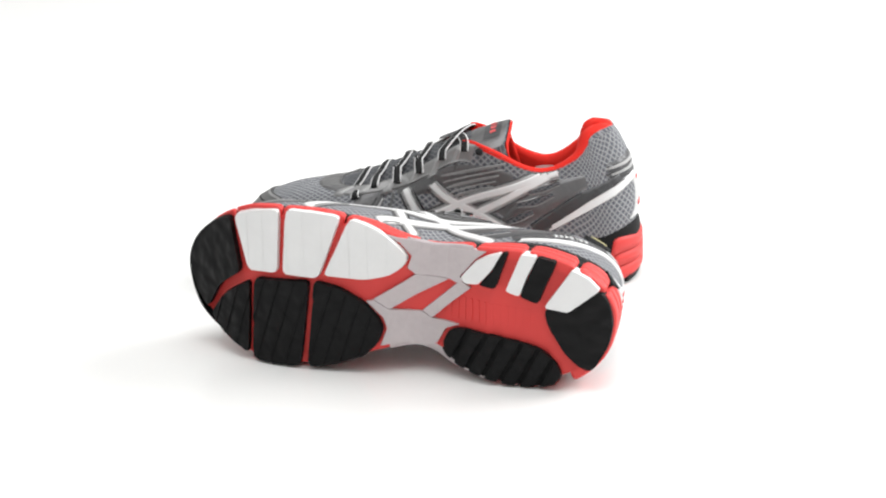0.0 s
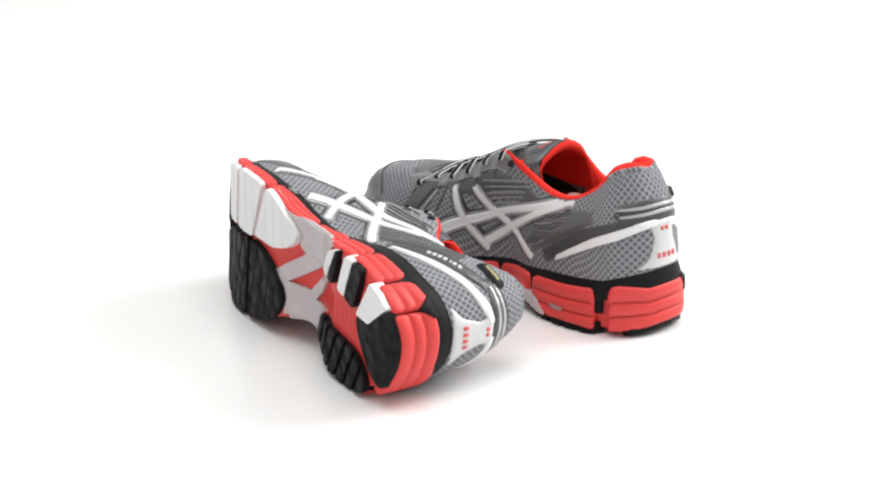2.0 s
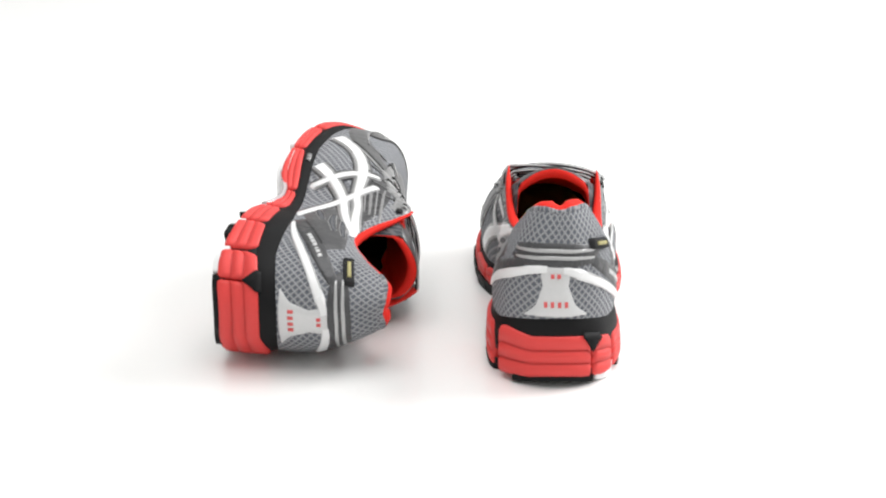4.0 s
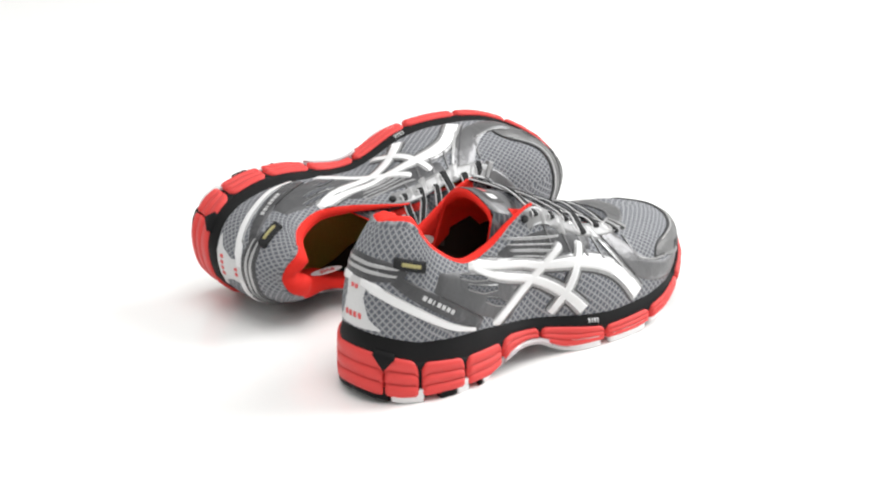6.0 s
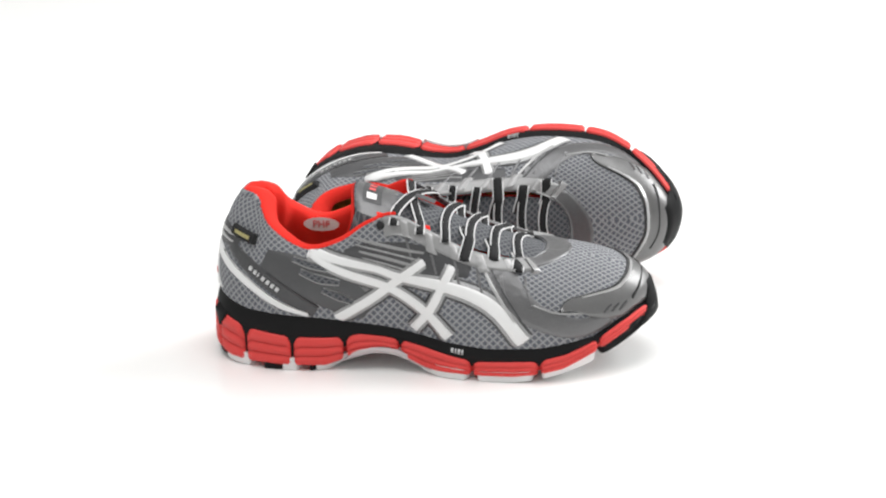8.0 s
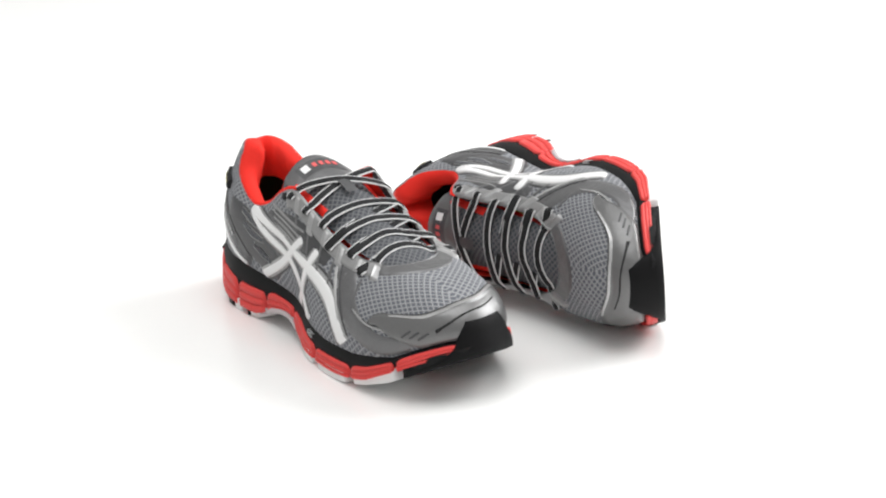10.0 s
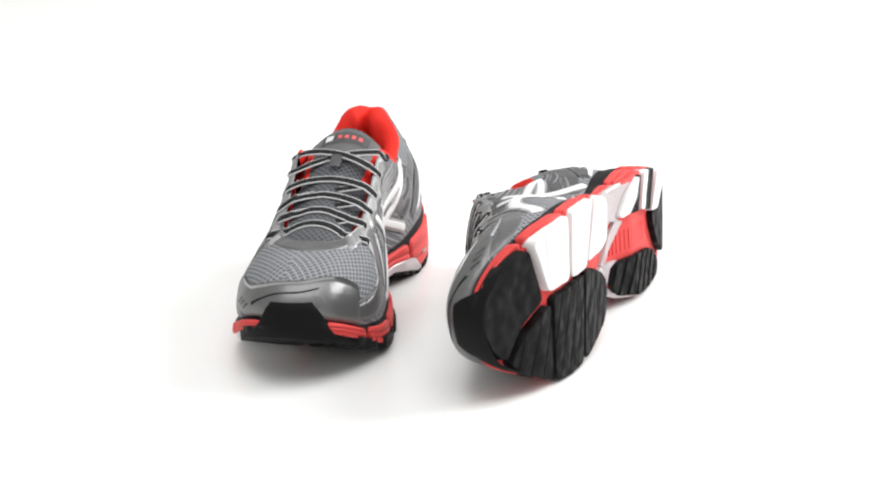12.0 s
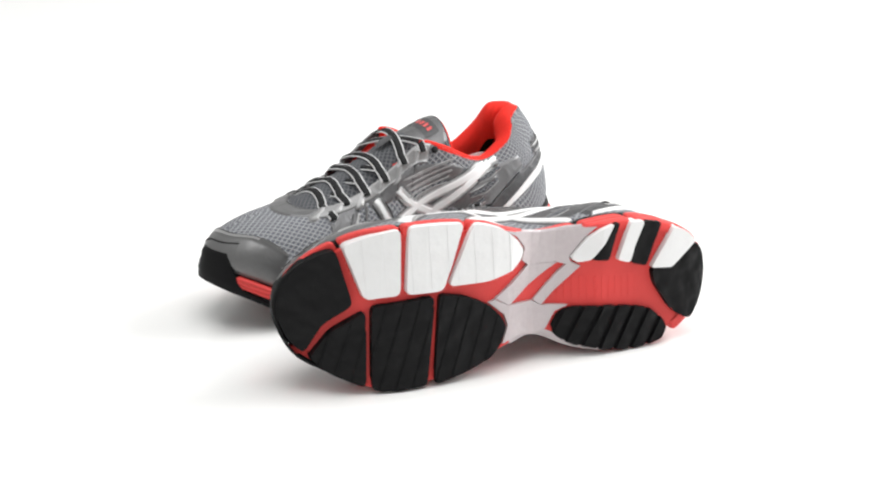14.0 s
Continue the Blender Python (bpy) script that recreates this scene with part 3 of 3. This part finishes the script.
    for sd in (-1, 1):
        rows = [[tongue_point(x, sd * u, d) for u, d in ((0.80, -0.1), (0.84, -1.0), (0.95, -1.0), (1.05, 0.3), (1.05, 3.5))] for x in (110, 114, 118, 126, 134, 142)]
        bm, _ = sheet(rows)
        toward_heart(bm)
        P("tongue_edge", bm, RED_CLOTH, tongue, "red tongue edging")
    rows = [[tongue_point(x, u * (0.8 if e else 0.9), 0.2 if e else -0.35) for u in us[3:-3]] for e, x in ((1, 96.5), (0, 98), (0, 102), (0, 108), (0, 114), (0, 119), (1, 122))]
    bm, _ = sheet(rows)
    toward_heart(bm)
    P("tongue_top", bm, GREY, tongue, "smooth grey tongue top")
    # badge near the top of the tongue
    def badge(x0, x1, u0, u1, lift):
        bm, _ = sheet([[tongue_point(x0 + (x1 - x0) * i / 6, u0 + (u1 - u0) * j / 10, -lift) for j in range(11)] for i in range(7)])
        toward_heart(bm)
        return bm
    plaque = P("badge", badge(101.5, 113, -0.64, 0.64, 0.6), PANEL_FILM, tongue, "small badge with white and red print")
    P("badge_print", badge(104, 110, -0.54, -0.34, 1.0), WHITE_FILM, plaque)
    for k in range(4):
        P("badge_print", badge(105, 109, -0.22 + k * 0.19, -0.11 + k * 0.19, 1.0), RED_PRINT, plaque)
    P("lace_keeper", badge(133, 145, -0.17, 0.17, 4.2), PANEL_FILM, tongue, "dark grey lace loop")

    # overlays on both sides
    lat = lambda x, z: on_side(-1, x, z)
    med = lambda x, z: on_side(1, x, z)
    station = lambda k: int(round(k * SPAN))

    def film(name, path, widths, where, mat, thick=0.9, parent=None, label=""):
        bm = strip(path, widths, where, thick)
        uvl = bm.loops.layers.uv.new("UVMap")
        for f in bm.faces:
            for lp in f.loops:
                lp[uvl].uv = (lp.vert.co.x * 0.001, (abs(lp.vert.co.y) - lp.vert.co.z) * 0.001)
        toward_heart(bm)
        return P(name, bm, mat, parent or upper, label)

    # eyestay round the throat
    eyestay = P("eyestay", patch(station(6.4), station(11), lambda i: 0.80, lambda i: 1.0, 1.1), SILVER_GREY, upper, "silver grey synthetic eyestay")
    P("eyestay", patch(station(17), station(21.6), lambda i: 0.80, lambda i: 1.0, 1.1), SILVER_GREY, upper, "silver grey synthetic eyestay")
    P("vamp_band", patch(station(10.8), station(17.2), lambda i: 0.84, lambda i: 1.0, 0.6), GREY, upper, "dark grey smooth vamp band")
    film("quarter_panel", [(92, 72), (108, 74), (130, 73), (152, 69), (172, 64)], [6, 13, 18, 15, 9], lat, DARK_FILM, 0.35, label="dark grey quarter panel")
    # inner panel in a lighter grey: the light it catches, put into colour
    film("quarter_panel", [(92, 75), (108, 77), (130, 77), (152, 73), (174, 68)], [6, 13, 18, 15, 9], med, GREY, 0.35, label="dark grey quarter panel")
    for where, k in ((lat, 0), (med, 4)):
        film("quarter_panel", [(84, 60 + k), (98, 52 + k), (110, 55 + k), (126, 54)], [6, 14, 8, 4], where, GREY, 0.3)
    # wing panels and toe cap
    film("side_panel", [(178, 72), (187, 63), (197, 50), (212, 38), (236, 31), (258, 36)], [8, 16, 17, 15, 13, 9], lat, GREY, 0.6, label="dark grey smooth side panel")
    film("side_panel", [(180, 73), (188, 66), (196, 54), (208, 40), (230, 32), (254, 35)], [8, 16, 18, 17, 14, 9], med, GREY, 0.6, label="dark grey smooth side panel")
    cap_line = table([(-45, 222), (-40, 222), (-35, 226), (-30, 239), (-25, 252), (-14, 261), (-2, 263), (12, 262), (25, 254), (33, 247), (39, 239), (46, 234)])
    cap_edge = lambda y: sum(cap_line(y + d) for d in (-5, -2.5, 0, 2.5, 5)) / 5

    def cap_height(i, back=0.0):
        last = 0.0
        for k in range(161):
            p = upper_point(i, k / 160)
            gap = p[0] - cap_edge(p[1]) - back
            if gap < 0:
                return max(0.03, (k - 1 + last / max(1e-6, last - gap)) / 160) if k else 0.03
            last = gap
        return 1.0
    i0 = min(i for i in range(NS) if OUTLINE[i][1] < 0 and OUTLINE[i][0] > 225)
    i1 = max(i for i in range(NS) if OUTLINE[i][1] > 0 and OUTLINE[i][0] > 242)

    def cap_low(i):
        h = 0.3 * max(0.0, min(1.0, (262 - OUTLINE[i][0]) / 26.0)) if OUTLINE[i][1] < 0 else 0.0
        return min(h, cap_height(i) - 0.04) if h else 0.0
    cap = P("toe_cap", patch(i0, i1, cap_low, cap_height, 1.2), TOE_FILM, upper, "shiny silver grey toe cap")
    for back, half_w, mat, y0, y1 in ((2.5, 1.1, SILVER, -33, 31), (9.0, 0.5, BLACK_CLOTH, -19, 24)):
        rows = []
        for k in range(41):
            y = y0 + (y1 - y0) * k / 40
            row = []
            for du, lift in ((-1.0, 0.2), (-0.7, 1.5), (0.7, 1.5), (1.0, 0.2)):
                place, nn, _, _ = TREE.ray_cast(Vector((cap_edge(y) + back + du * half_w, y, 160)), Vector((0, 0, -1)))
                if place is None:
                    break
                row.append(place + (nn if nn.z > 0 else -nn) * (lift if 0 < k < 40 else 0.2))
            if len(row) == 4 and row[0].z > 32:
                rows.append(row)
        bm, _ = sheet(rows)
        toward_heart(bm)
        P("toe_cap_seam", bm, mat, cap)
    # bumper: outsole rubber drawn up over the toe
    mid_toe = station(14.9)
    reach = 15
    rows = []
    for i in range(mid_toe - reach, mid_toe + reach + 1):
        o, n = OUTLINE[i], NORMAL[i]
        d = abs(i - mid_toe)
        e = min(1.0, (reach + 0.5 - d) / 6.0)
        climb = max(0.0, min(1.0, (9.6 - d) / 2.2))
        lip = 1.5 + 2.0 * e
        z0, z1 = rocker(o[0]) - 1.2, rocker(o[0]) + lip + (fox_top(o[0]) - rocker(o[0]) - lip) * climb
        out = 1.2 + 1.6 * e
        row = [(*(o + n * (out - 1.5)), z0), (*(o + n * out), z0 + 1), (*(o + n * (out - 0.4 * climb)), 0.5 * (z0 + z1)), (*(o + n * (out - 1.2 * climb)), z1 - 0.6)]
        top = max(0.0, min(1.0, (8.0 - d) / 3.0)) * 0.25
        for k in (0.35, 0.7, 1.0):
            p = Vector(upper_point(i, top * k))
            row.append(p + Vector((n[0], n[1], 0.25)) * (1.9 if k < 1 else 0.9) if top > 0 else Vector((*(o + n * (out - 1.6 - k)), z1)))
        rows.append(row)
    bm, _ = sheet(rows)
    outward(bm)
    P("toe_bumper", bm, BLACK_RUBBER, label="black rubber toe bumper")

    # crossing stripes, each on a silver underlay
    for where, lines in ((lat, (([(70, 74), (86, 69.5), (112, 64), (127, 59.5), (153, 56), (174, 49.5), (189, 40), (204, 22)], [10, 7, 6, 7, 9, 10, 11, 12]),
                                ([(72, 72), (80, 67), (96, 60), (120, 52), (135, 44), (148, 34), (158, 23)], [5, 6, 6.5, 7, 8, 8, 9]),
                                ([(144, 71), (127, 58), (109, 44), (86, 30)], [6, 7, 7.5, 8]),
                                ([(160, 68), (154, 56), (146, 40), (134, 25)], [7, 7, 7, 7]))),
                         (med, (([(62, 80), (88, 71), (123, 60), (140, 53), (158, 46), (173, 38), (191, 22)], [9, 7, 6, 7, 9, 10, 12]),
                                ([(66, 77), (90, 66), (104, 58), (124, 46), (146, 31)], [5, 6, 6, 7, 7]),
                                ([(167, 71), (159, 54), (151, 41), (139, 28)], [6.5, 7, 7, 7]),
                                ([(150, 74), (136, 60), (115, 48), (90, 36)], [6, 6.5, 7, 7])))):
        for path, ww in lines:
            film("stripe_seam", path, [w + 5.0 for w in ww], where, DARK_FILM, 0.45)
            under = film("stripe", path, [w + 2.6 for w in ww], where, SILVER_LOOP, 0.55, label="white stripe with silver piping")
            film("stripe_top", path, [w * 0.8 for w in ww], where, WHITE_FILM, 1.05, under)
    # piping that falls from the eyestay to the side panels, and three slots printed on the toe cap
    for where, k in ((lat, 0), (med, 3)):
        film("piping", [(178 + k, 64), (184 + k, 55), (191 + k, 45), (199 + k, 34)], [1.6, 2.0, 2.0, 1.4], where, SILVER, 1.1)
        film("piping", [(182 + k, 65), (188 + k, 56), (195 + k, 46), (203 + k, 35)], [1.0, 1.3, 1.3, 0.9], where, DARK_FILM, 1.0)
        film("piping", [(206 + k, 46), (222 + k, 41), (238 + k, 40), (250 + k, 42)], [1.0, 1.5, 1.5, 1.0], where, SILVER_LOOP, 1.0)
    for k in range(3):
        film("cap_slot", [(250 + k * 4.5, 38.5), (252.5 + k * 4.5, 41), (255 + k * 4.5, 43.5)], [1.2, 1.6, 1.2], lat, DARK_FILM, 1.5, cap)
    # fine grey ribs between eyestay and collar
    for where, dz in ((lat, 0), (med, 3)):
        for k in range(5):
            film("rib_overlay", [(97 + k * 2, 83 - k * 4 + dz), (112 + k * 2, 80 - k * 4.2 + dz), (128 + k, 77 - k * 4.3 + dz), (144 - k * 2, 74.5 - k * 4.4 + dz)],
                 [0.7, 1.1, 1.1, 0.7] if k % 2 else [1.2, 2.2, 2.2, 1.2], where, SILVER_LOOP if k % 2 else SILVER_GREY, 0.8)
        edge = table([(p[0], p[2]) for p in sorted(TOPS_LAT[6:11] if where is lat else TOPS_MED[4:9])])
        for k in range(6):
            x = 124 + k * 14.5
            z = edge(x) - 5.0
            at = station(7.0 + k * 0.72 if where is lat else 20.7 - k * 0.72)
            P("eyelet_loop", patch(at, at + 3, lambda i: 0.80 - 0.04 * (k % 2), lambda i: 0.975, 1.7, 5), SILVER_LOOP, eyestay)
            film("eyelet_seam", [(x + 6.5, z - 4), (x + 8.5, z - 12), (x + 12, z - 24)], [1.6, 1.8, 1.4], where, GREY, 0.7, eyestay)

    # smooth dark panel behind the stripes, with stitched slots
    film("rear_panel", [(42, 70), (60, 61.5), (79, 52.5), (97, 43), (108, 35)], [12, 23, 26, 24, 14], lat, PANEL_FILM, 0.45, label="smooth dark grey rear side panel")
    # inner copy again lighter than the outer, its brighter lighting painted in
    film("rear_panel", [(42, 74), (58, 68), (74, 60), (90, 49), (100, 40)], [8, 14, 18, 17, 11], med, GREY, 0.45, label="smooth dark grey rear side panel")
    # knit windows in it, each with a stitched border
    for path, ww in (([(60, 69.5), (72, 65.5), (84, 62.5)], [2.0, 3.6, 2.0]), ([(64, 62.5), (78, 57), (92, 54.5)], [2.4, 5.0, 2.6]), ([(78, 51), (89, 46), (99, 41.5)], [2.4, 5.0, 2.6])):
        for where, dz in ((lat, 0), (med, 3)):
            line = [(x, z + dz) for x, z in path]
            frame_ob = film("window_frame", line, [w + 1.8 for w in ww], where, SILVER_GREY, 0.65)
            film("knit_window", line, ww, where, KNIT_FINE, 0.85, frame_ob)
    # heel: bands, stripe, counter and tag
    film("heel_band", [(20, 75), (31, 65), (44, 56), (58, 46.5), (76, 35)], [7, 10, 11, 11, 9], lat, DARK_FILM, 0.7, label="dark grey synthetic band")
    film("heel_band", [(18, 74), (32, 67), (48, 60), (66, 49), (80, 40)], [6, 9, 11, 11, 9], med, DARK_FILM, 0.7, label="dark grey synthetic band")
    film("heel_stripe", [(9.5, 71), (19, 62), (36, 50), (53, 40), (72, 33.5)], [6, 6, 5.5, 4.5, 2.5], lat, WHITE_FILM, 1.1, label="white heel stripe")
    film("heel_stripe", [(12, 72), (25, 65), (40, 58), (70, 41)], [5, 6.5, 6, 3], med, WHITE_FILM, 1.1, label="white heel stripe")
    film("heel_panel", [(-27, 76), (-14, 79), (0, 80), (14, 79), (27, 76)], [8, 14, 15, 14, 8], from_heel, DARK_FILM, 0.5, label="dark grey panel across the heel")
    for z in (76.5, 80.5):
        film("heel_line", [(-24, z - 1), (-14, z + 1), (0, z + 2), (14, z + 1), (24, z - 1)], [1.2, 2.2, 2.4, 2.2, 1.2], from_heel, SILVER, 1.0)
    counter = film("heel_counter", [(0, 42.5), (0, 50), (0, 62), (0, 74)], [42, 25, 16, 20], from_heel, SILVER_WHITE, 0.9, label="silver white heel counter")
    film("heel_stripe", [(4, 72), (10, 71.5), (17, 70)], [4, 5, 5], from_heel, WHITE_FILM, 1.1)
    film("heel_stripe", [(-4, 71.5), (-10, 70), (-17, 66)], [4, 5, 5], from_heel, WHITE_FILM, 1.1)
    for k in range(4):
        film("counter_print", [(-7.6 + k * 4.0, 51), (-4.9 + k * 4.0, 51)], [3.8, 3.8], from_heel, RED_PRINT, 1.5, counter)
    for k in range(2):
        film("counter_print", [(-3.4 + k * 3.6, 68), (-0.6 + k * 3.6, 68)], [2.8, 2.8], from_heel, RED_PRINT, 1.5, counter)
    tag = film("side_tag", [(22, 84), (30, 81.5), (39, 79)], [7, 7, 7], lat, BLACK_CLOTH, 2.6, label="small black woven tag")
    film("tag_print", [(25, 83), (30, 81.5), (36, 79.8)], [2.6, 2.6, 2.6], lat, YELLOW, 3.1, tag)
    for x, w in ((33.5, 2.6), (36.5, 2.4), (39.3, 1.0), (41.6, 2.5), (44.5, 2.5), (47.4, 2.5), (50.3, 2.5)):
        film("band_print", [(x, 64.5 - (x - 31) * 0.69), (x + w, 64.5 - (x + w - 31) * 0.69)], [3.2, 3.2], lat, SILVER_WHITE, 1.2)

    # laces: flat black tape with pale edges
    def eyelet(k, sd, low=3.0):
        f = k / 5.0
        x, z = (124 + 75 * f, 95.5 - 30.5 * f) if sd < 0 else (126 + 75 * f, 99 - 32.5 * f)
        place, n = (lat if sd < 0 else med)(x, z - low)
        return np.array(place + n * 1.7), np.array([x, (-25 + 8 * f) if sd < 0 else (28 - 5 * f), z + 1.5])

    def lace(k0, s0, k1, s1, lift=0.0, low=2.2, tuck=False, bow=1.5):
        (a, p), (b, q) = eyelet(k0, s0, low), eyelet(k1, s1, low)
        if tuck:
            q = q + np.array([0, -6.0 * s1, -3.0])
        path = [a - np.array([0, s0 * -1.0, 2.0]), a]
        for k in range(13):
            f = k / 12
            w = math.sin(math.pi * f) ** 0.8
            m = p * (1 - f) + q * f
            path.append(np.array([m[0] - bow * w, m[1], max(m[2] + (3.0 + lift) * w, ridge(m[0]) - drop(m[0]) * ((m[1] - mid(m[0])) / wide(m[0])) ** 2 + 1.4 + lift)]))
        if tuck:
            path.append(path[-1] + np.array([-2.0, 4.0 * s1, -4.0]))
        else:
            path += [b, b - np.array([0, s1 * -1.0, 2.0])]
        path = list(catmull(path, 3, closed=False))
        cord = P("lace", sweep(path, 2.7, 1.2, (1, 0, -0.4)), LACE_BLACK, label="black lace with pale edges")
        for off in (-2.55, 2.55):
            edge = []
            for m, w in enumerate(path):
                t = path[min(m + 1, len(path) - 1)] - path[max(m - 1, 0)]
                t = t / np.linalg.norm(t)
                sdv = np.array([1, 0, -0.4])
                sdv = sdv - t * sdv.dot(t)
                sdv /= np.linalg.norm(sdv)
                up = np.cross(t, sdv)
                if up[2] < 0 and abs(up[2]) > 0.2:
                    up = -up
                edge.append(w + sdv * off + up * 0.1)
            P("lace_edge", sweep(edge, 0.55, 0.55, (1, 0, -0.4), 6), LACE_WHITE, cord)

    lace(1, 1, 0, -1, 1.8)
    lace(1, -1, 0, 1)
    for k in (2, 3, 4):
        lace(k + 0.9, -1, k + 0.1, 1, -2.6)
        lace(k, -1, k + 0.12, 1, 0.6, bow=3.0)
    lace(5, -1, 5, 1, 0.4, bow=4.0)
    for sd, where in ((-1, lat), (1, med)):
        place, n = where(116, 91 if sd < 0 else 94.5)
        bm = bmesh.new()
        rot = n.to_track_quat("Z", "Y").to_matrix().to_4x4()
        bmesh.ops.create_cone(bm, cap_ends=True, segments=16, radius1=2.6, radius2=2.2, depth=1.2, matrix=Matrix.Translation(place + n * 1.4) @ rot)
        P("eyelet", bm, BLACK_CLOTH, eyestay, "dark punched eyelet")
    return shoe


RIGHT_BASE = Matrix(((-0.99849, -0.05492, 0, 0.14262), (0.05492, -0.99849, 0, 0.06521), (0, 0, 1, 0), (0, 0, 0, 1)))
LEFT_BASE = Matrix(((-0.96762, 0.08431, 0.2379, 0.10627), (0.24101, 0.02862, 0.9701, -0.14507), (0.07498, 0.99603, -0.04801, 0.0371), (0, 0, 0, 1)))
right_shoe = build_shoe("grey and red running shoe standing upright on its sole", False, RIGHT_BASE)
left_shoe = build_shoe("grey and red running shoe lying on its side, sole outwards", True, LEFT_BASE)


def motions():
    """Both shoes ride on a slow turntable, clockwise from above."""
    def turn(t):
        u = math.pi * t / 14
        return -(23.162 * t - 0.544 * math.sin(u) - 2.48 * math.sin(2 * u) + 0.177 * math.sin(3 * u) - 0.034 * math.sin(4 * u))

    # small unevenness of the turning, degrees
    jerk = table([(0, -1.44), (0.5, -0.11), (1, -0.35), (1.5, -0.19), (2, -0.9), (2.5, -0.1), (3, -0.63), (3.5, -0.81), (3.7, 0.16), (5.8, -0.01), (6, 0.7),
                  (6.5, 0.58), (7, 0.42), (7.5, -0.3), (8, 0.79), (8.2, 0.16), (10.3, 0.61), (10.5, 0.31), (11, -0.24), (11.5, -0.67), (12, 0.52), (12.5, 0.43),
                  (13, -0.13), (13.5, -0.71), (14, 0.43)])
    steps = [i * 0.25 for i in range(57)]
    walk(right_shoe, [(t, pose(0, 0, 0, 0, 0, turn(t) + jerk(t)) @ RIGHT_BASE) for t in steps])
    walk(left_shoe, [(t, pose(0, 0, 0, 0, 0, turn(t) + jerk(t)) @ LEFT_BASE) for t in steps])


motions()
